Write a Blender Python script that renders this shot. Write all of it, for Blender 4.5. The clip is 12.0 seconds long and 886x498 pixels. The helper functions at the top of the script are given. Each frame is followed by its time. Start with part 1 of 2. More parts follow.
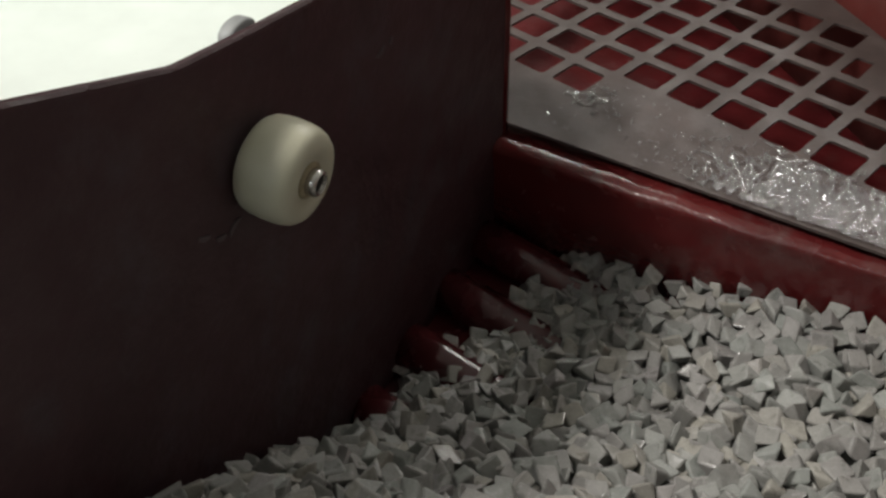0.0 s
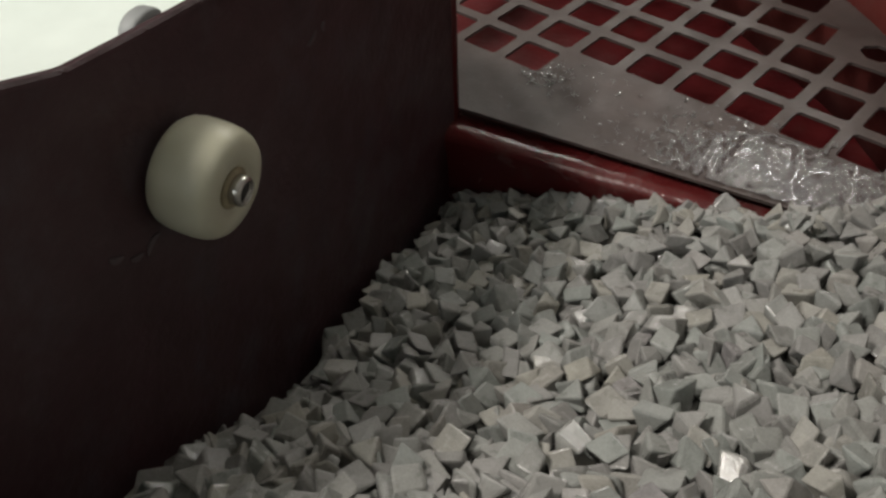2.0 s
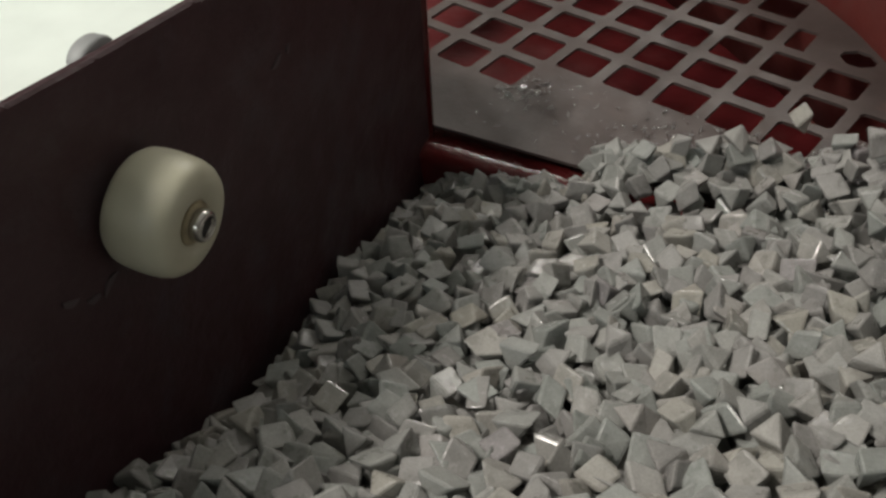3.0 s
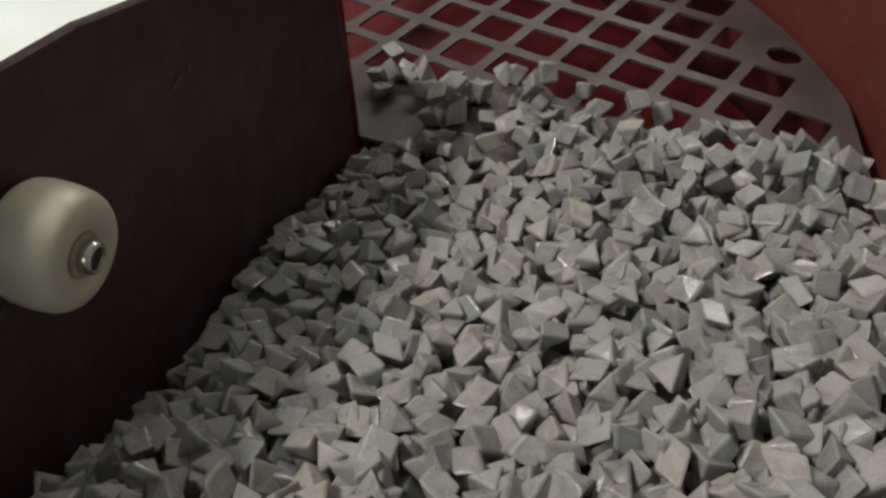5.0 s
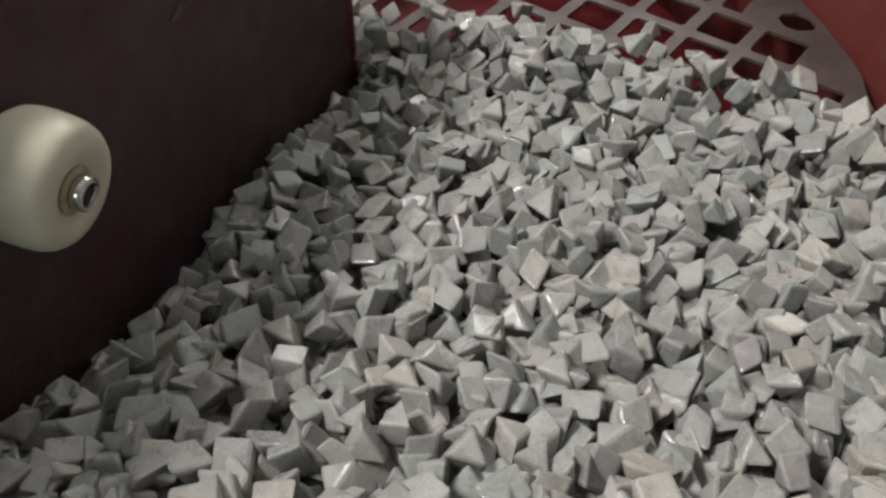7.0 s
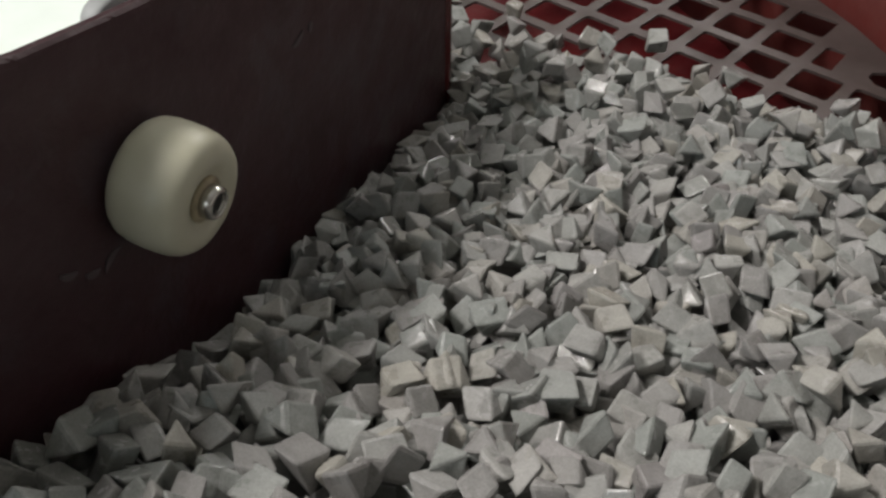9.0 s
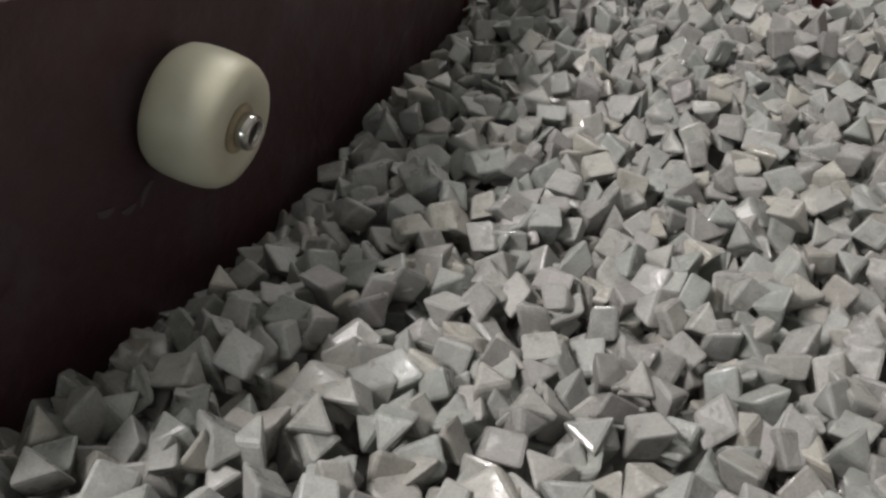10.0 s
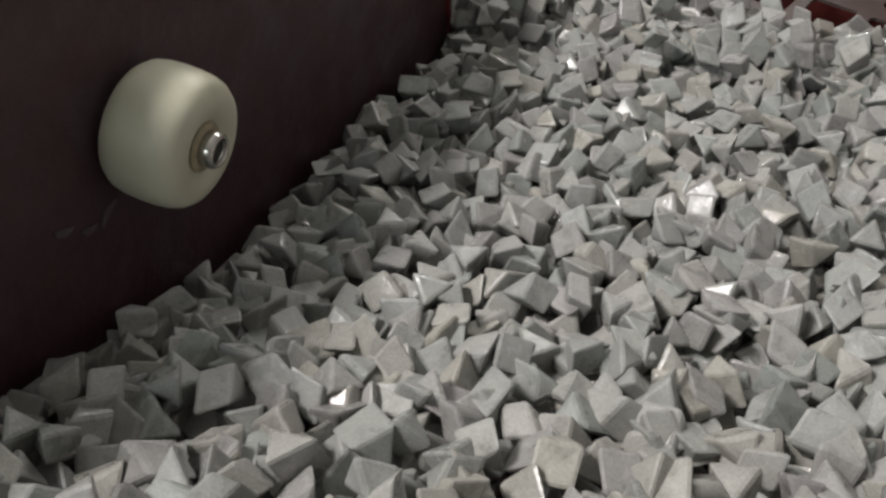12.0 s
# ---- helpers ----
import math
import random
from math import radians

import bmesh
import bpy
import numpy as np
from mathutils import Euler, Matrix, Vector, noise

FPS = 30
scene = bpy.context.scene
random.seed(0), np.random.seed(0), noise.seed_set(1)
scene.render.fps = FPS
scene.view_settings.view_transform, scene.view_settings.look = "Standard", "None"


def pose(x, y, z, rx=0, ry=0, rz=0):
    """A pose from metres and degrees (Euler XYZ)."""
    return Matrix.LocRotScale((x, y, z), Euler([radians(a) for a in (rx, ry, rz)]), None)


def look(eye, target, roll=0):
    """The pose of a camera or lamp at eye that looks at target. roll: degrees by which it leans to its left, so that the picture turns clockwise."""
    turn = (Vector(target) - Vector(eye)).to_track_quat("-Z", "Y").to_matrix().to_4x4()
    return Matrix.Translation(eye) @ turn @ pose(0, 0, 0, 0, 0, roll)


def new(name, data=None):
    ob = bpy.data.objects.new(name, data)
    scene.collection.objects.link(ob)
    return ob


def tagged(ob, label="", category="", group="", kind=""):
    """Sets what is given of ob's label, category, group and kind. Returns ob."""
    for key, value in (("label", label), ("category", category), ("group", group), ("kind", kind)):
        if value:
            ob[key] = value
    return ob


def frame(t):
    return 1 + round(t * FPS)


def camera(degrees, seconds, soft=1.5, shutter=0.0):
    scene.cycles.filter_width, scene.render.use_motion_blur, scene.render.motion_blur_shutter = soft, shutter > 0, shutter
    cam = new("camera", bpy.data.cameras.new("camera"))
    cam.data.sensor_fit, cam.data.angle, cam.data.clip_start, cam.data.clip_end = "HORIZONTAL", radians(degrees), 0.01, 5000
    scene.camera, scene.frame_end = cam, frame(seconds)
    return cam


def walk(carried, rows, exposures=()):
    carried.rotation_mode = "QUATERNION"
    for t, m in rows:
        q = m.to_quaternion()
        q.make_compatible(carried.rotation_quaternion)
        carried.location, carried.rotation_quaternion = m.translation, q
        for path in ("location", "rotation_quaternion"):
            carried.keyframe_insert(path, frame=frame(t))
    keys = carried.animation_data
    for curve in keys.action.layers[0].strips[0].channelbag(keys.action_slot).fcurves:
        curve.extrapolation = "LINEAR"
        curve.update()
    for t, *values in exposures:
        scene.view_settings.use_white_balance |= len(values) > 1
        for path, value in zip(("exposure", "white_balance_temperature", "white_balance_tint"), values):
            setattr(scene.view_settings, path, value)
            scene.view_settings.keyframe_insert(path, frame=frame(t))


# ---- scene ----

cam = camera(50.4, 12.0, soft=2.7)
PATH = [
    (0, (0.236, -0.405, 0.318), (-0.621, 0.815, -1.016), -1.8),
    (0.5, (0.236, -0.401, 0.319), (-0.595, 0.84, -1.012), -1.2),
    (1, (0.234, -0.397, 0.313), (-0.59, 0.829, -1.035), -1.6),
    (1.5, (0.23, -0.388, 0.31), (-0.595, 0.821, -1.053), -2.4),
    (2, (0.225, -0.376, 0.302), (-0.558, 0.856, -1.065), -2.8),
    (2.5, (0.222, -0.364, 0.297), (-0.535, 0.899, -1.056), -3.4),
    (4.5, (0.215, -0.359, 0.297), (-0.54, 0.897, -1.065), -3.3),
    (5, (0.232, -0.345, 0.296), (-0.461, 0.949, -1.063), -3.7),
    (5.5, (0.225, -0.337, 0.291), (-0.388, 0.962, -1.101), -1.4),
    (6, (0.228, -0.337, 0.292), (-0.419, 0.947, -1.099), -2.6),
    (6.5, (0.219, -0.34, 0.285), (-0.411, 0.958, -1.1), -1.2),
    (7, (0.218, -0.342, 0.284), (-0.404, 0.924, -1.133), 0.1),
    (9, (0.208, -0.359, 0.283), (-0.544, 0.922, -1.056), 0.3),
    (9.3, (0.2, -0.351, 0.265), (-0.532, 0.911, -1.103), -1.2),
    (9.5, (0.193, -0.354, 0.269), (-0.457, 0.903, -1.145), 1.7),
    (10, (0.193, -0.358, 0.283), (-0.485, 0.802, -1.199), -1.1),
    (10.5, (0.194, -0.354, 0.289), (-0.396, 0.819, -1.22), 1.5),
    (11, (0.19, -0.353, 0.291), (-0.369, 0.824, -1.226), 2.6),
    (11.5, (0.198, -0.351, 0.272), (-0.508, 0.868, -1.147), -0.6),
    (12, (0.199, -0.354, 0.273), (-0.509, 0.868, -1.144), -1.1),
]
walk(cam, [(t, look(eye, target, roll)) for t, eye, target, roll in PATH],
     [(0, -0.25, 6700, 8), (2.0, -0.43, 6800, 8), (4.5, -0.45, 6750, 10), (5.5, -0.40, 6650, 13), (6.5, -0.12, 6550, 13), (7.0, 0.15, 6500, 11), (9.0, -0.22, 6550, 10), (9.5, -0.02, 6550, 10), (10.5, 0.08, 6500, 11), (12, 0.08, 6480, 10)])

# ---- light: dim workshop, ceiling tubes, added fill lamps ----
world = bpy.data.worlds.new("world")
scene.world = world
world.use_nodes = True
world.node_tree.nodes["Background"].inputs[0].default_value = (0.9, 0.95, 1.0, 1)
world.node_tree.nodes["Background"].inputs[1].default_value = 0.012
scene.view_settings.exposure = 0.0


def area_lamp(name, place, aim, watts, width, depth, colour):
    lamp = bpy.data.lights.new(name, "AREA")
    lamp.shape, lamp.size, lamp.size_y = "RECTANGLE", width, depth
    lamp.energy, lamp.color = watts, colour
    ob = new(name, lamp)
    ob.matrix_world = look(place, aim)
    return ob


key = area_lamp("ceiling_tube_key", (-0.88, -0.98, 1.85), (0.08, -0.12, 0.0), 54, 0.6, 0.4, (1.0, 0.955, 0.93))
# low cool fill added behind the viewpoint for the roller and near stones
rear = area_lamp("rear_fill", (0.0, -1.9, 0.85), (0.05, -0.2, 0.1), 5.0, 0.8, 0.3, (0.84, 0.95, 1.0))
far = area_lamp("ceiling_tube_far", (-0.35, 2.0, 1.46), (0.05, 0.0, 0.0), 20, 1.1, 0.12, (1.0, 0.975, 0.955))
# added lamp that only brightens the floor patch left of the machine
floor_fill = area_lamp("floor_fill_lamp", (-2.2, 1.2, 1.75), (-2.2, 1.2, 0.0), 22, 1.2, 0.4, (0.93, 1.0, 0.95))
floor_fill.data.spread = radians(100)


# ---- materials ----
def shader(name):
    m = bpy.data.materials.new(name)
    m.use_nodes = True
    return m, m.node_tree, m.node_tree.nodes["Principled BSDF"]


def noise_node(nt, scale, detail=4.0, rough=0.55, space="Object"):
    tc = nt.nodes.new("ShaderNodeTexCoord")
    n = nt.nodes.new("ShaderNodeTexNoise")
    n.inputs["Scale"].default_value, n.inputs["Detail"].default_value, n.inputs["Roughness"].default_value = scale, detail, rough
    nt.links.new(tc.outputs[space], n.inputs["Vector"])
    return n.outputs["Fac"]


def ramp(nt, fac, stops):
    r = nt.nodes.new("ShaderNodeValToRGB")
    e = r.color_ramp.elements
    while len(e) < len(stops):
        e.new(0.5)
    for el, (p, c) in zip(e, stops):
        el.position, el.color = p, (*c, 1) if len(c) == 3 else c
    nt.links.new(fac, r.inputs["Fac"])
    return r.outputs["Color"]


def grey(v):
    return (v, v, v)


def mix(nt, fac, a, b, kind="MIX"):
    m = nt.nodes.new("ShaderNodeMix")
    m.data_type, m.blend_type = "RGBA", kind
    for sock, val in ((m.inputs[0], fac), (m.inputs[6], a), (m.inputs[7], b)):
        if isinstance(val, bpy.types.NodeSocket):
            nt.links.new(val, sock)
        else:
            sock.default_value = val
    return m.outputs[2]


def relief(nt, bsdf, height, strength, distance):
    b = nt.nodes.new("ShaderNodeBump")
    b.inputs["Strength"].default_value, b.inputs["Distance"].default_value = strength, distance
    nt.links.new(height, b.inputs["Height"])
    nt.links.new(b.outputs["Normal"], bsdf.inputs["Normal"])


def make_lining(name, dark, light, film, film_amount, rough, bumps=0.25):
    m, nt, b = shader(name)
    base = ramp(nt, noise_node(nt, 14, 5), [(0.3, dark), (0.7, light)])
    worn = ramp(nt, noise_node(nt, 33, 6, 0.65), [(0.52, grey(0)), (0.72, grey(film_amount))])
    nt.links.new(mix(nt, worn, base, (*film, 1)), b.inputs["Base Color"])
    nt.links.new(ramp(nt, noise_node(nt, 60, 4), [(0.3, grey(rough - 0.1)), (0.7, grey(rough + 0.15))]), b.inputs["Roughness"])
    relief(nt, b, noise_node(nt, 220, 4), bumps, 0.002)
    return m


LINING = make_lining("red_polyurethane", (0.072, 0.009, 0.010), (0.108, 0.015, 0.015), (0.11, 0.065, 0.06), 0.55, 0.18)
# the lining's red darkened to stand in for the partition's shade, plus grey film
LINING_SHADED_WORN = make_lining("shaded_worn_red_polyurethane", (0.036, 0.013, 0.016), (0.047, 0.018, 0.022), (0.060, 0.046, 0.054), 0.8, 0.48)
WET_LINING = make_lining("wet_red_polyurethane", (0.045, 0.006, 0.008), (0.07, 0.010, 0.011), (0.07, 0.045, 0.042), 0.35, 0.20, 0.10)
PAN_LINING = make_lining("dry_red_polyurethane", (0.078, 0.009, 0.011), (0.115, 0.014, 0.015), (0.09, 0.045, 0.04), 0.3, 0.55)
PAN_LINING.node_tree.nodes["Principled BSDF"].inputs["Specular IOR Level"].default_value = 0.12
SHELL = make_lining("red_bowl_paint", (0.105, 0.020, 0.017), (0.130, 0.028, 0.023), (0.11, 0.052, 0.044), 0.3, 0.5)


def make_steel():
    m, nt, b = shader("dull_screen_steel")
    base = ramp(nt, noise_node(nt, 26, 6), [(0.3, (0.050, 0.037, 0.034)), (0.7, (0.082, 0.062, 0.057))])
    rust = ramp(nt, noise_node(nt, 55, 5, 0.7), [(0.60, grey(0)), (0.74, grey(0.6))])
    nt.links.new(mix(nt, rust, base, (0.10, 0.06, 0.05, 1)), b.inputs["Base Color"])
    b.inputs["Metallic"].default_value = 0.1
    nt.links.new(ramp(nt, noise_node(nt, 40, 4), [(0.3, grey(0.46)), (0.7, grey(0.72))]), b.inputs["Roughness"])
    relief(nt, b, noise_node(nt, 500, 3), 0.2, 0.001)
    return m


STEEL = make_steel()


def make_ceramic():
    m, nt, b = shader("grey_ceramic")
    info = nt.nodes.new("ShaderNodeObjectInfo")
    tone = ramp(nt, info.outputs["Random"], [(0.0, (0.235, 0.228, 0.220)), (0.25, (0.275, 0.270, 0.258)), (0.5, (0.258, 0.272, 0.256)),
                                             (0.75, (0.295, 0.288, 0.272)), (0.95, (0.320, 0.308, 0.272)), (1.0, (0.258, 0.245, 0.246))])
    mottle = ramp(nt, noise_node(nt, 160, 5, 0.6), [(0.25, grey(0.74)), (0.75, grey(1.12))])
    speck = ramp(nt, noise_node(nt, 1400, 2, 0.5), [(0.35, grey(0.88)), (0.6, grey(1.04))])
    nt.links.new(mix(nt, 1.0, mix(nt, 1.0, tone, mottle, "MULTIPLY"), speck, "MULTIPLY"), b.inputs["Base Color"])
    # some stones are still wet
    scramble = nt.nodes.new("ShaderNodeMath")
    scramble.operation = "MULTIPLY"
    scramble.inputs[1].default_value = 37.0
    nt.links.new(info.outputs["Random"], scramble.inputs[0])
    part_of = nt.nodes.new("ShaderNodeMath")
    part_of.operation = "FRACT"
    nt.links.new(scramble.outputs[0], part_of.inputs[0])
    wet = ramp(nt, part_of.outputs[0], [(0.72, grey(0.0)), (0.80, grey(1.0))])
    dry_rough = ramp(nt, noise_node(nt, 120, 3), [(0.38, grey(0.22)), (0.52, grey(0.58))])
    wet_rough = ramp(nt, noise_node(nt, 260, 3), [(0.40, grey(0.10)), (0.65, grey(0.30))])
    nt.links.new(mix(nt, wet, dry_rough, wet_rough), b.inputs["Roughness"])
    relief(nt, b, noise_node(nt, 700, 4), 0.3, 0.0006)
    return m


CERAMIC = make_ceramic()


def make_nylon():
    m, nt, b = shader("aged_white_nylon")
    base = ramp(nt, noise_node(nt, 50, 4), [(0.3, (0.47, 0.455, 0.345)), (0.7, (0.56, 0.545, 0.43))])
    nt.links.new(base, b.inputs["Base Color"])
    b.inputs["Roughness"].default_value = 0.42
    b.inputs["Subsurface Weight"].default_value = 0.12
    b.inputs["Subsurface Radius"].default_value = (0.004, 0.004, 0.003)
    relief(nt, b, noise_node(nt, 300, 3), 0.12, 0.001)
    return m


NYLON = make_nylon()


def make_plain(name, colour, rough, metal=0.0, vary=0.2, scale=60):
    m, nt, b = shader(name)
    lo, hi = [c * (1 - vary) for c in colour], [min(1, c * (1 + vary)) for c in colour]
    nt.links.new(ramp(nt, noise_node(nt, scale, 5), [(0.3, lo), (0.7, hi)]), b.inputs["Base Color"])
    b.inputs["Roughness"].default_value, b.inputs["Metallic"].default_value = rough, metal
    return m


CHROME = make_plain("bright_bolt_steel", (0.55, 0.53, 0.5), 0.22, 1.0)
SCUFFED = make_plain("scuffed_lining", (0.085, 0.066, 0.070), 0.5)
GRIME = make_plain("brown_grease", (0.30, 0.255, 0.165), 0.4, 0.0, 0.35, 300)
SOCKET_SHADE = make_plain("socket_shade_black", (0.012, 0.011, 0.011), 0.6)
GALVANISED = make_plain("zinc_grey", (0.30, 0.31, 0.31), 0.6, 0.1)
PALE = make_plain("pale_workshop_floor", (0.78, 0.80, 0.76), 0.5, 0, 0.04, 6)
ROOM = make_plain("grey_room_plaster", (0.72, 0.71, 0.70), 0.8, 0, 0.05, 3)


def make_wet():
    m, nt, b = shader("water_beads")
    b.inputs["Base Color"].default_value = (0.85, 0.85, 0.86, 1)
    b.inputs["Roughness"].default_value = 0.04
    b.inputs["Transmission Weight"].default_value = 0.85
    b.inputs["IOR"].default_value = 1.6
    b.inputs["Coat Weight"].default_value = 1.0
    b.inputs["Coat Roughness"].default_value = 0.05
    relief(nt, b, noise_node(nt, 750, 3, 0.65), 1.0, 0.0022)
    return m


WATER = make_wet()


# ---- building helpers ----
def mesh_of(name, bm, material, smooth=False):
    me = bpy.data.meshes.new(name)
    bm.normal_update()
    bm.to_mesh(me)
    bm.free()
    me.materials.append(material)
    for p in me.polygons:
        p.use_smooth = smooth
    return me


def part(name, bm, material, parent=None, label="", smooth=False):
    ob = new(name, mesh_of(name, bm, material, smooth))
    ob.parent = parent
    return tagged(ob, label) if label else ob


def prism(outline, lo, hi):
    """A slab over a ring of plan points."""
    bm = bmesh.new()
    bot, top = ([bm.verts.new((x, y, z)) for x, y in outline] for z in (lo, hi))
    n = len(outline)
    bm.faces.new(top)
    bm.faces.new(bot[::-1])
    for i in range(n):
        bm.faces.new((bot[i], bot[(i + 1) % n], top[(i + 1) % n], top[i]))
    bmesh.ops.recalc_face_normals(bm, faces=bm.faces)
    return bm


def lathe(profile, steps=48):
    """Turns (radius, height) pairs about z."""
    bm = bmesh.new()
    rings = []
    for r, z in profile:
        rings.append([bm.verts.new((r * math.cos(a), r * math.sin(a), z)) for a in (2 * math.pi * k / steps for k in range(steps))] if r > 1e-6 else [bm.verts.new((0, 0, z))])
    for a, b in zip(rings, rings[1:]):
        for k in range(steps):
            q = [a[k % len(a)], a[(k + 1) % len(a)], b[(k + 1) % len(b)], b[k % len(b)]]
            q = list(dict.fromkeys(q))
            if len(q) > 2:
                bm.faces.new(q)
    bmesh.ops.recalc_face_normals(bm, faces=bm.faces)
    return bm


FLOOR = -0.076          # channel floor
LEAN = math.tan(radians(7))   # the partition runs 7 degrees off the channel's axis


def structure(ob, label, category):
    return tagged(ob, label, category, kind="structure")


# ---- room ----
def build_room():
    structure(part("workshop_floor", prism([(-4, -4), (4, -4), (4, 4), (-4, 4)], -0.95, -0.9), PALE), "pale bright workshop floor beyond the machine", "floor")
    structure(part("ceiling", prism([(-4, -4), (4, -4), (4, 4), (-4, 4)], 2.4, 2.5), ROOM), "plain grey workshop ceiling", "ceiling")
    for name, ring in (("wall_west", [(-4.1, -4), (-4, -4), (-4, 4), (-4.1, 4)]), ("wall_east", [(4, -4), (4.1, -4), (4.1, 4), (4, 4)]),
                       ("wall_south", [(-4, -4.1), (4, -4.1), (4, -4), (-4, -4)]), ("wall_north", [(-4, 4), (4, 4), (4, 4.1), (-4, 4.1)])):
        structure(part(name, prism(ring, -0.9, 2.4), ROOM), "plain grey workshop wall", "wall")


build_room()


# ---- the finishing bowl ----
def build_partition():
    """Upright lined wall; its top steps up towards the feed end. Both unseen ends are lowered to let lamp light past.
    """
    side = [(0.0, -0.16), (0.0, 0.105), (-0.06, 0.125), (-0.12, 0.148), (-0.17, 0.161), (-0.215, 0.1675), (-0.248, 0.173), (-0.28, 0.185), (-0.312, 0.197), (-0.322, 0.170), (-0.336, 0.145), (-0.42, 0.135), (-0.75, 0.135), (-0.75, -0.16)]
    bm = bmesh.new()
    thick = 0.0045
    near = [bm.verts.new((-LEAN * y, y, z)) for y, z in side]
    back = [bm.verts.new((-LEAN * y - thick, y, z)) for y, z in side]
    bm.faces.new(near)
    bm.faces.new(back[::-1])
    n = len(side)
    for i in range(n):
        bm.faces.new((near[i], back[i], back[(i + 1) % n], near[(i + 1) % n]))
    bmesh.ops.recalc_face_normals(bm, faces=bm.faces)
    rim = [e for e in bm.edges if all(v.co.z > 0.10 for v in e.verts) or all(abs(v.co.y) < 1e-4 for v in e.verts)]
    bmesh.ops.bevel(bm, geom=rim, offset=0.0025, segments=3, affect="EDGES", profile=0.6)
    wall = part("wall_partition", bm, LINING_SHADED_WORN)
    for y, z, size, tilt in ((-0.134, 0.119, 0.0042, 200), (-0.124, 0.118, 0.002, 60), (-0.2535, 0.1115, 0.0035, 150), (-0.246, 0.1055, 0.0030, 160), (-0.238, 0.1025, 0.0045, 25)):
        scuff = bmesh.new()
        arc = [(size * math.cos(a), 0.45 * size * math.sin(a)) for a in (radians(20 + 20 * i) for i in range(8))]
        wide = [0.0002 + 0.0009 * math.sin(math.pi * i / 7) for i in range(8)]
        lo = [scuff.verts.new((0.0006, u, v - w)) for (u, v), w in zip(arc, wide)]
        hi = [scuff.verts.new((0.0006, u, v + w)) for (u, v), w in zip(arc, wide)]
        low2 = [scuff.verts.new((-0.0005, u, v - w)) for (u, v), w in zip(arc, wide)]
        hi2 = [scuff.verts.new((-0.0005, u, v + w)) for (u, v), w in zip(arc, wide)]
        for k in range(7):
            scuff.faces.new((lo[k], lo[k + 1], hi[k + 1], hi[k]))
            scuff.faces.new((lo[k], low2[k], low2[k + 1], lo[k + 1]))
            scuff.faces.new((hi[k], hi[k + 1], hi2[k + 1], hi2[k]))
        bmesh.ops.recalc_face_normals(scuff, faces=scuff.faces)
        mark = part("scuff", scuff, SCUFFED, wall, "pale scuffed gouge in the lining")
        mark.matrix_world = pose(-LEAN * y, y, z, 0, 0, 7) @ pose(0, 0, 0, tilt, 0, 0)
    # added rod in the redder lining imitates light on the wall's end face
    bead = part("lit_wall_end", lathe([(0.0, -0.158), (0.0045, -0.158), (0.0045, 0.100), (0.003, 0.1030), (0.0, 0.1035)], 24), LINING, wall, "rounded wall end, coloured redder as if lit", True)
    bead.matrix_world = pose(-0.0028, -0.0015, 0)
    structure(wall, "worn red polyurethane partition wall of the bowl, darkened as if shaded", "partition")
    return wall


PARTITION = build_partition()
# hidden panel, added only to keep lamp light off the screen's left end
structure(part("shade_panel", prism([(-0.125, -0.012), (-0.0085, -0.012), (-0.0085, -0.003), (-0.125, -0.003)], -0.16, 0.100), LINING_SHADED_WORN), "unseen panel added behind the partition to shade the screen", "panel")


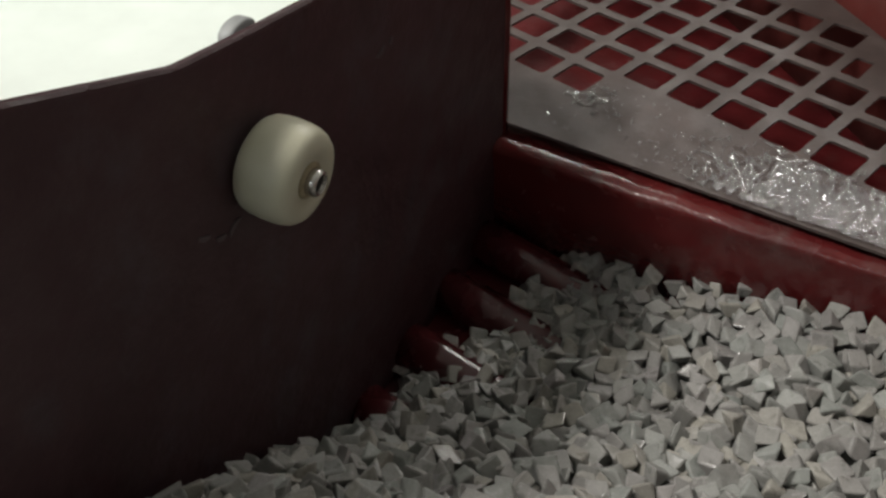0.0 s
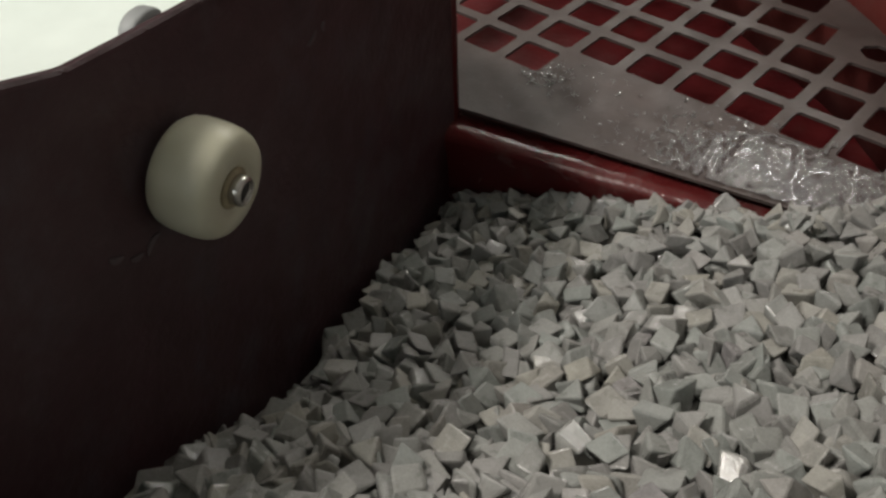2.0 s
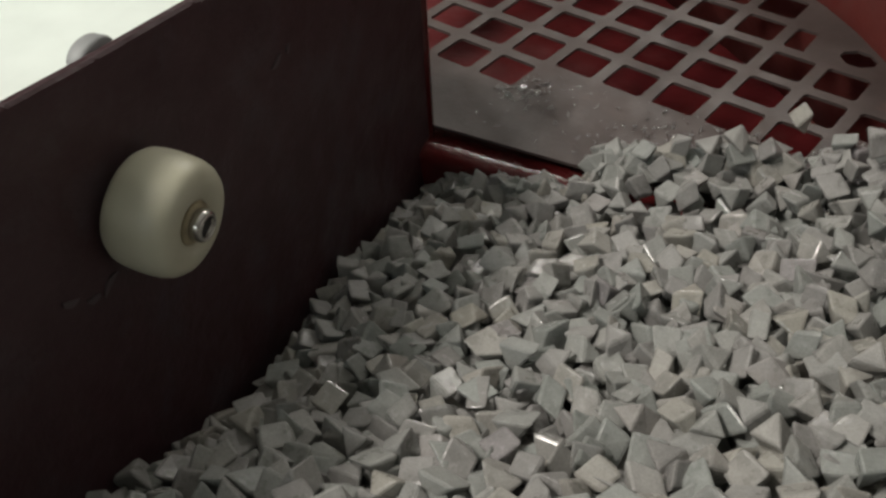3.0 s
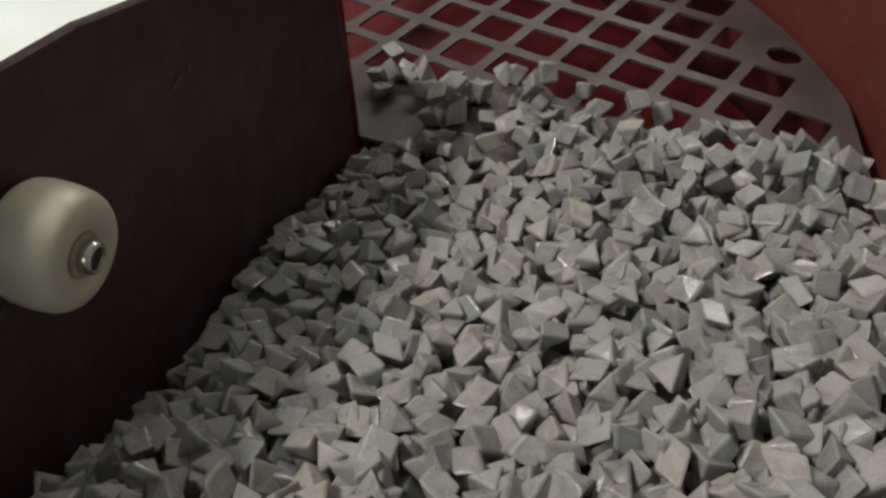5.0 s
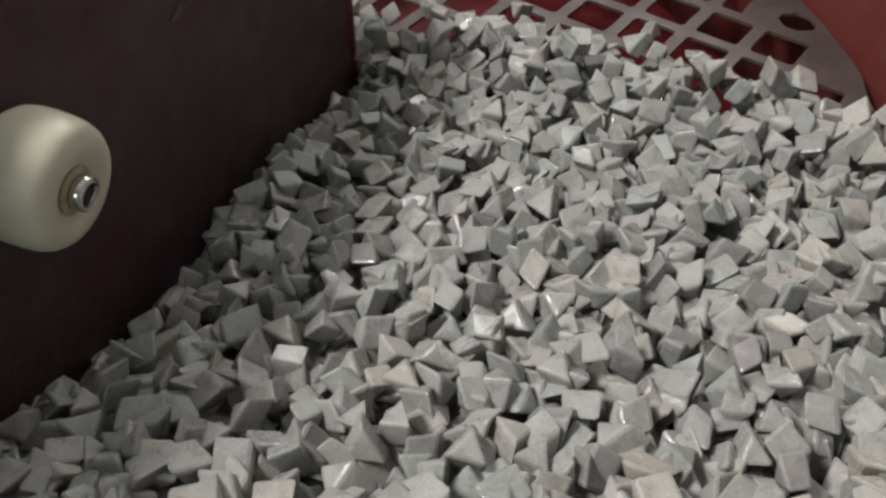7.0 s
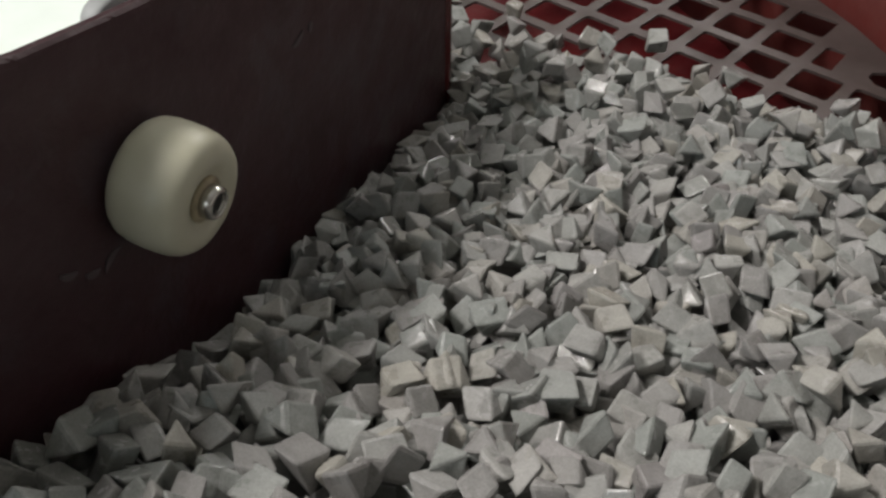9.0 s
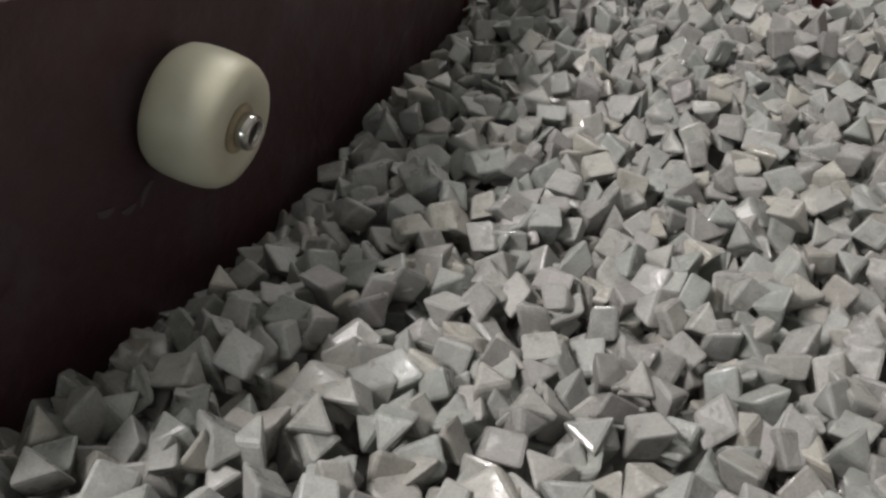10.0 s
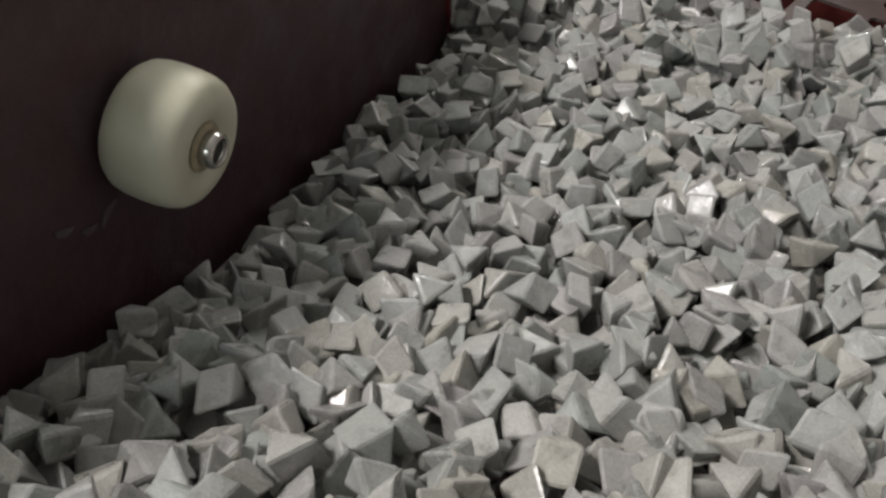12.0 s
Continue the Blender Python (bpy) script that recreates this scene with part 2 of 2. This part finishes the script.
def build_channel():
    structure(part("floor_channel", prism([(-0.03, -0.75), (0.40, -0.75), (0.40, 0.0), (-0.03, 0.0)], FLOOR - 0.03, FLOOR), WET_LINING), "dark red lined channel floor under the media", "channel floor")
    for k in range(6):
        y = -0.035 - 0.047 * k
        bm = bmesh.new()
        arc = [(0.014 * math.cos(a), 0.010 * math.sin(a)) for a in (math.pi * i / 8 for i in range(9))]
        xs = [-LEAN * y + 0.002, 0.04, 0.06, 0.08, 0.10, 0.33]
        rings = [[bm.verts.new((x, y + c, FLOOR - 0.001 + s + 0.19 * max(0, 0.09 - x) * (0.6 + 0.4 * s / 0.010))) for c, s in arc] for x in xs]
        a, b = rings[0], rings[-1]
        for p, q in zip(rings, rings[1:]):
            for i in range(8):
                bm.faces.new((p[i], p[i + 1], q[i + 1], q[i]))
        bm.faces.new(a)
        bm.faces.new(b[::-1])
        bmesh.ops.recalc_face_normals(bm, faces=bm.faces)
        structure(part("floor_rib", bm, WET_LINING, smooth=True), "wet dark red moulded rib across the channel floor", "rib")
    # step up to the screen, with a soft rolled lip
    bm = bmesh.new()
    profile = [(0.022, FLOOR - 0.03), (0.002, FLOOR - 0.03), (0.002, -0.030), (0.0008, -0.016)]
    profile += [(0.0045 + 0.0045 * math.cos(a), -0.0095 + 0.0045 * math.sin(a)) for a in (radians(190 - 20 * i) for i in range(6))]
    profile += [(0.0085, -0.0062), (0.022, -0.0070)]
    xs = [-0.14 + 0.012 * i for i in range(36)]
    rows = []
    for x in xs:
        lip = -0.019 + 0.052 * min(max(x, 0), 0.23)
        rows.append([bm.verts.new((x, lip * (0.022 - y) / 0.022 + y + 0.0012 * noise.noise((x * 30, z * 20, 3)), z + 0.0011 * noise.noise((x * 60, 7, z * 20)))) for y, z in profile])
    for p, q in zip(rows, rows[1:]):
        for i in range(len(profile)):
            j = (i + 1) % len(profile)
            bm.faces.new((p[i], p[j], q[j], q[i]))
    bm.faces.new(rows[0])
    bm.faces.new(rows[-1][::-1])
    bmesh.ops.recalc_face_normals(bm, faces=bm.faces)
    structure(part("step_ledge", bm, LINING, smooth=True), "glossy dark red step with a rolled wet lip", "step")
    structure(part("floor_pan", prism([(-0.30, 0.02), (0.40, 0.02), (0.40, 0.60), (-0.30, 0.60)], -0.11, -0.085), PAN_LINING), "dark red pan below the screen", "pan")


build_channel()

OUTER = [(-0.30, 0.545), (-0.12, 0.435), (0.0, 0.352), (0.07, 0.297), (0.122, 0.253), (0.161, 0.221), (0.187, 0.194), (0.209, 0.166), (0.229, 0.137), (0.247, 0.105),
         (0.260, 0.064), (0.268, 0.024), (0.285, -0.01), (0.315, -0.05), (0.345, -0.12), (0.36, -0.22), (0.365, -0.75)]


def build_shell():
    bm = bmesh.new()
    heights = [(0.006, -0.11), (0.004, 0.0), (0.007, 0.05), (0.010, 0.088), (0.024, 0.098), (0.045, 0.088), (0.045, -0.11)]
    rows = []
    for i, (x, y) in enumerate(OUTER):
        a, b = OUTER[max(i - 1, 0)], OUTER[min(i + 1, len(OUTER) - 1)]
        d = Vector((b[0] - a[0], b[1] - a[1])).normalized()
        out = (-d.y, d.x)
        rows.append([bm.verts.new((x + out[0] * o, y + out[1] * o, z)) for o, z in heights])
    for p, q in zip(rows, rows[1:]):
        for i in range(len(heights)):
            j = (i + 1) % len(heights)
            bm.faces.new((p[i], p[j], q[j], q[i]))
    bm.faces.new(rows[0])
    bm.faces.new(rows[-1][::-1])
    bmesh.ops.recalc_face_normals(bm, faces=bm.faces)
    structure(part("wall_shell", bm, SHELL, smooth=True), "smooth red outer wall of the bowl round the screen", "bowl wall")


build_shell()

PITCH, TURN = 0.032, radians(11.1)


def lattice(a, b):
    x, y = a * PITCH, (b + 2.14) * PITCH
    return math.cos(TURN) * x + math.sin(TURN) * y, -math.sin(TURN) * x + math.cos(TURN) * y


def clip(poly, ring):
    """Cuts a convex polygon to a convex ring."""
    for (ax, ay), (bx, by) in zip(ring, ring[1:] + ring[:1]):
        out = []
        side = [(bx - ax) * (y - ay) - (by - ay) * (x - ax) for x, y in poly]
        for i, p in enumerate(poly):
            q, sp, sq = poly[(i + 1) % len(poly)], side[i], side[(i + 1) % len(poly)]
            if sp >= 0:
                out.append(p)
            if sp * sq < 0:
                k = sp / (sp - sq)
                out.append((p[0] + (q[0] - p[0]) * k, p[1] + (q[1] - p[1]) * k))
        poly = out
        if len(poly) < 3:
            return []
    return poly


def inside(x, y, ring, margin):
    return all(((bx - ax) * (y - ay) - (by - ay) * (x - ax)) / math.hypot(bx - ax, by - ay) > margin for (ax, ay), (bx, by) in zip(ring, ring[1:] + ring[:1]))


def build_screen():
    ring = [(-0.14, 0.0), (0.272, 0.0)] + [(x - 0.003, y - 0.002) for x, y in OUTER[11:1:-1]] + [(-0.14, 0.44)]
    half = 0.0124
    solid = {(4, 5), (5, 5), (6, 3), (6, 4), (7, 3), (3, 6), (4, 6), (2, 7), (3, 7), (7, 1), (7, 2)}   # the plain margin along the outer wall
    fields = {True: bmesh.new(), False: bmesh.new()}
    for a in range(-14, 12):
        for b in range(-6, 16):
            cx, cy = lattice(a, b)
            open_cell = (b >= 1 or (b == 0 and a <= 0) or (b < 0 and a < 3 * b)) and (inside(cx, cy, ring, 0.016) or (a, b) == (5, 4)) and cy > 0.03 and (a, b) not in solid
            cells = []
            if open_cell:
                o, r = [(-0.5, -0.5), (0.5, -0.5), (0.5, 0.5), (-0.5, 0.5)], half / PITCH
                c = 0.15 * r
                hole = [(-r + c, -r), (r - c, -r), (r, -r + c), (r, r - c), (r - c, r), (-r + c, r), (-r, r - c), (-r, -r + c)]
                if (a, b) == (4, 4):    # half a hole, cut off by the margin
                    hole = [(x if x + 0.3 * y < 0.02 else min(x, -0.05 * y), y) for x, y in hole]
                if (a, b) == (5, 4):    # the last hole is nearly round
                    hole = [(0.34 * math.cos(w) - 0.08, 0.29 * math.sin(w) - 0.05) for w in (radians(v) for v in (-110, -70, -20, 20, 70, 110, 160, 200))]
                for k in range(4):
                    cells.append([o[k], o[(k + 1) % 4], hole[2 * k + 1], hole[2 * k]])
                    cells.append([o[(k + 1) % 4], hole[(2 * k + 2) % 8], hole[2 * k + 1]])
            else:
                cells.append([(-0.5, -0.5), (0.5, -0.5), (0.5, 0.5), (-0.5, 0.5)])
            for cell in cells:
                poly = clip([lattice(a + u, b + v) for u, v in cell], ring)
                if poly:
                    bm = fields[open_cell]
                    bm.faces.new([bm.verts.new((x, y, 0)) for x, y in poly])
    base = tagged(new("separator_screen"), "dull grey steel separator screen with rows of square holes", "screen")
    for name, bm in (("hole_field", fields[True]), ("border_plate", fields[False])):
        bmesh.ops.remove_doubles(bm, verts=bm.verts, dist=1e-5)
        for f in bm.faces:
            f.normal_update()
            if f.normal.z < 0:
                f.normal_flip()
        grown = bmesh.ops.extrude_face_region(bm, geom=bm.faces[:])
        top = {g for g in grown["geom"] if isinstance(g, bmesh.types.BMVert)}
        bmesh.ops.translate(bm, verts=[v for v in bm.verts if v not in top], vec=(0, 0, -0.0018))
        bmesh.ops.recalc_face_normals(bm, faces=bm.faces)
        part(name, bm, STEEL, base)


build_screen()


# ---- roller ----
def build_roller():
    base = new("guide_roller")
    base.matrix_world = Matrix.Translation((0.0273, -0.2201, 0.1206)) @ pose(0, 0, 0, 0, 96, 7) @ Matrix.Diagonal((0.985, 0.985, 1, 1))
    tagged(base, "aged white nylon roller bolted to the dark wall", "roller")
    body = lathe([(0.0, 0.0005), (0.0152, 0.0005), (0.0172, 0.0014), (0.0184, 0.0032), (0.0190, 0.0060), (0.0192, 0.0100), (0.0191, 0.0140), (0.0187, 0.0172), (0.0179, 0.0196),
                  (0.0165, 0.0214), (0.0146, 0.0224), (0.0120, 0.0228), (0.0098, 0.0226), (0.0082, 0.0219), (0.0070, 0.0212), (0.0, 0.0210)], 64)
    part("wheel", body, NYLON, base, smooth=True)
    # ring stands for the brown grime round the bolt; no separate washer there
    part("grime_ring", lathe([(0.0, 0.0212), (0.0072, 0.0213), (0.0070, 0.0219), (0.0060, 0.0224), (0.0, 0.0226)], 32), GRIME, base, "greasy brown ring around the bolt", True)
    head = part("bolt", lathe([(0.0050, 0.0214), (0.0052, 0.0225), (0.0052, 0.0244), (0.0049, 0.0256), (0.0043, 0.0262), (0.0037, 0.0263), (0.0035, 0.0258), (0.0034, 0.0235), (0.0, 0.0235)], 32), CHROME, base, "shiny steel socket head bolt", True)
    # black plug paints the shade inside the hollow socket
    part("socket", lathe([(0.0, 0.0236), (0.0035, 0.0237), (0.0034, 0.0250), (0.0, 0.0250)], 6), SOCKET_SHADE, head, "hexagon socket, its shade painted black")
    part("axle_collar", lathe([(0.0, -0.0030), (0.0105, -0.0030), (0.0105, 0.0010), (0.0, 0.0010)], 32), GALVANISED, base)


build_roller()


def build_bracket():
    bm = lathe([(0.0, 0.0), (0.0050, 0.0), (0.0058, 0.001), (0.0058, 0.005), (0.0050, 0.006), (0.0, 0.0064)], 24)
    ob = part("rim_nut", bm, GALVANISED, smooth=True)
    ob.matrix_world = pose(0.0192, -0.2085, 0.1622, 0, -90, 7) @ Matrix.Diagonal((0.85, 1.35, 1, 1))
    tagged(ob, "grey steel nut behind the rim of the wall", "nut")


build_bracket()


# ---- water beads on the screen plate ----
def build_water():
    bm = bmesh.new()
    step = 0.0011
    nx, ny = int(0.245 / step), int(0.075 / step)
    grid = {}

    def depth(x, y):
        wet = 1.15 * math.exp(-((x - 0.180) / 0.070) ** 2 - ((y - 0.018) / 0.038) ** 2) + 0.55 * math.exp(-((x - 0.03) / 0.02) ** 2 - ((y - 0.05) / 0.014) ** 2)
        u, v = (math.cos(TURN) * x - math.sin(TURN) * y) / PITCH, (math.sin(TURN) * x + math.cos(TURN) * y) / PITCH - 2.14
        a, b = round(u), round(v)
        if (b >= 1 or (b == 0 and a <= 0)) and max(abs(u - a), abs(v - b)) < 0.42:
            return -1
        return wet + 0.7 * noise.noise((x * 260, y * 260, 1)) + 0.85 * noise.noise((x * 520, y * 520, 5)) - 0.40

    for i in range(nx):
        for j in range(ny):
            x, y = 0.015 + i * step, 0.003 + j * step
            d = depth(x, y)
            if d > -0.12:
                grid[i, j] = bm.verts.new((x, y, 0.0003 + 0.0021 * max(d, 0) ** 0.5 * (0.35 + 1.3 * abs(noise.noise((x * 330, y * 330, 9)))) - (0.0005 if d < 0 else 0)))
    for i, j in grid:
        q = [(i, j), (i + 1, j), (i + 1, j + 1), (i, j + 1)]
        if all(k in grid for k in q):
            bm.faces.new([grid[k] for k in q])
    ob = part("water_beads", bm, WATER, smooth=True)
    tagged(ob, "glittering water beads and wet film on the steel plate", "water", kind="stuff")


build_water()


# ---- ceramic media ----
def stone_mesh(seed):
    """A worn angle-cut triangular chip."""
    rng = random.Random(seed)
    s, l = rng.uniform(0.0102, 0.0126), rng.uniform(0.0080, 0.0114)
    shear, twist = rng.uniform(0.15, 0.50), rng.uniform(-0.2, 0.2)
    bm = bmesh.new()
    rings = []
    for z in (-l / 2, l / 2):
        rings.append([])
        for k in range(3):
            a = 2 * math.pi * k / 3
            x, y = s * 0.577 * math.cos(a), s * 0.577 * math.sin(a)
            j = [rng.uniform(-0.0010, 0.0010) for _ in range(3)]
            rings[-1].append(bm.verts.new((x + j[0], y + j[1], z + shear * x + twist * y + j[2])))
    a, b = rings
    bm.faces.new(a[::-1])
    bm.faces.new(b)
    for k in range(3):
        bm.faces.new((a[k], a[(k + 1) % 3], b[(k + 1) % 3], b[k]))
    bmesh.ops.recalc_face_normals(bm, faces=bm.faces)
    bmesh.ops.bevel(bm, geom=bm.edges[:], offset=rng.uniform(0.0008, 0.0014), segments=2, profile=0.5, affect="EDGES")
    return bm


def clump_mesh(seed):
    """Six stones lying together, for the layer under the top one."""
    rng = random.Random(seed)
    bm = bmesh.new()
    for k in range(6):
        one = stone_mesh(seed * 7 + k)
        a = 2 * math.pi * k / 5
        r = 0.0105 if k < 5 else 0
        one.transform(pose(r * math.cos(a), r * math.sin(a), rng.uniform(-0.002, 0.002), *(rng.uniform(0, 360) for _ in range(3))))
        spare = bpy.data.meshes.new("spare")
        one.to_mesh(spare)
        one.free()
        bm.from_mesh(spare)
        bpy.data.meshes.remove(spare)
    return mesh_of("stone_clump", bm, CERAMIC)


SHAPES = [mesh_of("stone", stone_mesh(k), CERAMIC) for k in range(16)]
CLUMPS = [clump_mesh(k) for k in range(6)]

# The bed swells: seconds, level at the corner, rise towards the feed, rise away from the partition, feed pile's slope
LEVELS = np.array([
    (0.0, -0.078, 0.00, 0.215, 0.75), (1.5, -0.062, 0.10, 0.29, 0.50), (2.5, -0.026, 0.19, 0.29, 0.15), (4.5, -0.004, 0.20, 0.19, 0.10),
    (5.5, 0.011, 0.16, 0.11, 0.10), (7.0, 0.020, 0.14, 0.09, 0.12), (9.0, 0.026, 0.15, 0.08, 0.18), (12.0, 0.030, 0.15, 0.08, 0.20)])
# Against the partition: seconds, hump by the corner, hollow under the roller, where the feed pile begins
HUMP = np.array([(0.0, 0.0, 0.018, 0.150), (1.5, 0.004, 0.016, 0.155), (2.5, 0.010, 0.016, 0.17), (7.0, 0.010, 0.014, 0.17), (9.5, 0.006, 0.009, 0.17), (12.0, 0.006, 0.004, 0.17)])
FRONT = np.array([(0.0, 0.012), (2.0, 0.03), (2.5, 0.055), (4.5, 0.075), (5.5, 0.078), (6.5, 0.088), (9.0, 0.10), (12.0, 0.118)])
# The bed's drift: seconds, speed towards the partition, speed along the channel
DRIFT = np.array([(0.0, -0.055, 0.016), (2.5, -0.050, 0.014), (4.5, -0.036, 0.028), (12.0, -0.030, 0.034)])
STEPS = np.arange(0, 12.05, 0.1)
RUN = np.array([np.concatenate([[0], np.cumsum(np.interp(STEPS[:-1], DRIFT[:, 0], DRIFT[:, k]) * 0.1)]) for k in (1, 2)])
RISE = 0.295               # beyond this the media wells up from below


SHELL_X, SHELL_Y = (np.array(v[::-1]) for v in zip(*OUTER))


def level(x, y, t):
    c, sy, sx, k = (np.interp(t, LEVELS[:, 0], LEVELS[:, i]) for i in (1, 2, 3, 4))
    back = np.maximum(-y, 0)
    hump, hollow, foot = (np.interp(t, HUMP[:, 0], HUMP[:, i]) for i in (1, 2, 3))
    h = c + sx * x + sy * back + k * 0.03 * np.log1p(np.exp((back - foot) / 0.03))
    beside = np.exp(-np.maximum(x + LEAN * np.minimum(y, 0), 0) / 0.04)
    h = h + beside * (hump * np.exp(-((y + 0.10) / 0.05) ** 2) - hollow * np.exp(-((y + 0.20) / 0.038) ** 2))
    h = h - 0.005 - 0.011 * np.exp(-np.maximum(x + LEAN * np.minimum(y, 0), 0) / 0.016)
    far = np.clip(1 - (np.maximum(y, 0) / np.interp(t, FRONT[:, 0], FRONT[:, 1])) ** 2, 0, 1)
    return np.where(y > 0, np.maximum(h, 0.004) * far, h)


def scatter(pitch, seed):
    """Roll and channel coordinates of the stones that pass through the stretch of channel before the screen."""
    rng = np.random.default_rng(seed)
    q, y = np.meshgrid(np.arange(0.0, 0.80, pitch), np.arange(-0.76, 0.0, pitch * 0.87))
    q = q + (np.arange(q.shape[0]) % 2)[:, None] * pitch / 2
    q, y = (v.ravel() + rng.uniform(-0.3, 0.3, v.size) * pitch for v in (q, y))
    gone, along = (v[::3, None] for v in RUN)
    seen = ((q + gone > -0.01) & (q + gone < RISE + 0.005) & (y + along > -0.345) & (y + along < 0.18)).any(0)
    bare = (q < RISE) & (level(q, y, 0.0) < FLOOR + 0.0055)
    if pitch < 0.015:   # a few stones have run ahead of the heap
        bare = bare & ((rng.random(q.size) > 0.10) | (q < 0.03))
    keep = seen & ~bare & (q > -LEAN * y + 0.006) & (y < -0.8 * pitch)
    return q[keep], y[keep], rng


def flow_rows(pitch, seed, sink):
    """Lets the stones ride on the swelling bed; yields rows for each one."""
    q, y, rng = scatter(pitch, seed)
    n = q.size
    off = rng.uniform(-0.0045, 0.0030, n) - sink
    pace = rng.uniform(0.97, 1.03, n)
    slide, creep = rng.uniform(0.25, 1.35, n), rng.uniform(0.5, 1.5, n)
    drop_at = np.where(rng.random(n) < 0.08, rng.uniform(1.05, 1.4, n), rng.uniform(0.6, 1.05, n))
    phase = rng.uniform(0, 6.28, (n, 3))
    axis = rng.normal(size=(n, 3))
    spin = rng.uniform(-6, 6, n)
    start = rng.uniform(0, 360, (n, 3))
    fallen = np.full(n, -1.0)
    where, step = [], 0.1
    for i in range(121):
        t = i * step
        on_screen = y > 0
        wall = np.where(y > 0.006, -0.07, -LEAN * np.minimum(y, 0) + 0.008)
        edge = np.interp(y, SHELL_Y, SHELL_X) - 0.013
        x = np.clip(q, wall, np.minimum(RISE + 0.03, edge))
        depth = np.maximum(wall - q, 0) * ~on_screen + np.maximum(q - np.minimum(RISE, edge), 0)
        z = level(x, y, t) - 0.0035 + off - depth
        hop = np.where(on_screen, np.abs(np.sin(phase[:, 0] + t * 9.0)) * 0.024 * (phase[:, 1] / 6.28) ** 4, 0)
        z = np.maximum(z, np.where(on_screen, 0.0055, FLOOR + 0.0058)) + hop
        new_fall = on_screen & (fallen < 0) & ((y > drop_at * np.interp(t, FRONT[:, 0], FRONT[:, 1])) | (q > edge + 0.006) | ((sink > 0) & (level(x, y, t) < sink + 0.004)))
        fallen[new_fall] = t
        since = np.where(fallen >= 0, t - fallen, 0)
        z = np.where(fallen >= 0, np.maximum(z - 4.9 * since ** 2, -0.079), z)
        wob = 0.0009 * np.sin(phase + t * 2.1)
        where.append(np.stack([x + wob[:, 0], y + wob[:, 1], z + wob[:, 2] * 0.6], 1))
        can_climb = (level(x, np.full(n, -0.002), t) > 0.003) | (y < -0.024) | on_screen
        go = np.where(fallen >= 0, np.where(since < 0.2, 1, 0), 1.0)
        vx, vy = (np.interp(t, DRIFT[:, 0], DRIFT[:, j]) for j in (1, 2))
        spill = 0.024 * np.exp(-(y / 0.05) ** 2) * (x > 0.10) * np.clip((6 - t) / 2, 0, 1)     # quick where it first runs over the lip
        q = q + step * pace * go * np.where(on_screen, np.interp(t, (0, 5, 7, 12), (-0.050, -0.050, -0.024, -0.018)) * slide, vx)
        y = y + step * pace * go * np.where(on_screen, 0.030 * creep, np.where(can_climb, vy + spill, 0.0))
    where = np.array(where)
    for i in range(n):
        a = Vector(axis[i]).normalized()
        turn0 = Euler([radians(v) for v in start[i]]).to_matrix()
        if start[i][0] < 170:   # most stones lie on one of their faces
            down = (Vector((-0.4, 0, 1)), Vector((0.5, 0.866, 0)), Vector((-1, 0, 0)), Vector((0.5, -0.866, 0)))[i % 4]
            tilt = Euler((radians(20 * axis[i][0]), radians(20 * axis[i][1]), radians(start[i][2])))
            turn0 = tilt.to_matrix() @ down.rotation_difference(Vector((0, 0, 1))).to_matrix()
        lively = where[:, i, 1].max() > 0.0
        rows = []
        for k in range(0, 121, 3 if lively else 6):
            t = k * step
            p = where[k, i]
            shake = 24 * math.sin(t * 7 + phase[i, 2]) if p[1] > 0 else 5 * math.sin(t * 1.7 + phase[i, 2])
            turn = Matrix.Rotation(radians(spin[i] * t + shake), 3, a) @ turn0
            rows.append((t, Matrix.Translation(p) @ turn.to_4x4()))
        if rows[-1][0] < 12:
            rows.append((12.0, Matrix.Translation(where[120, i]) @ turn.to_4x4()))
        yield rows


def build_media():
    bed = tagged(new("ceramic_media"), "heap of grey angle-cut ceramic finishing stones creeping over the step", "media", kind="stuff")
    moving = []
    for i, rows in enumerate(flow_rows(0.0098, 1, 0.0)):
        moving.append((new("stone", SHAPES[(i * 5) % len(SHAPES)]), rows))
    for seed, sink in ((2, 0.0105), (3, 0.0200)):
        for i, rows in enumerate(flow_rows(0.0215, seed, sink)):
            rows = [(t, Matrix.LocRotScale(m.translation, Euler((0, 0, i * 1.3 + 0.02 * t)), None)) for t, m in rows]
            moving.append((new("stone_clump", CLUMPS[i % len(CLUMPS)]), rows))
    for ob, rows in moving:
        ob.parent = bed
    return moving


STONES = build_media()


def motions():
    for stone, rows in STONES:
        walk(stone, rows)


motions()
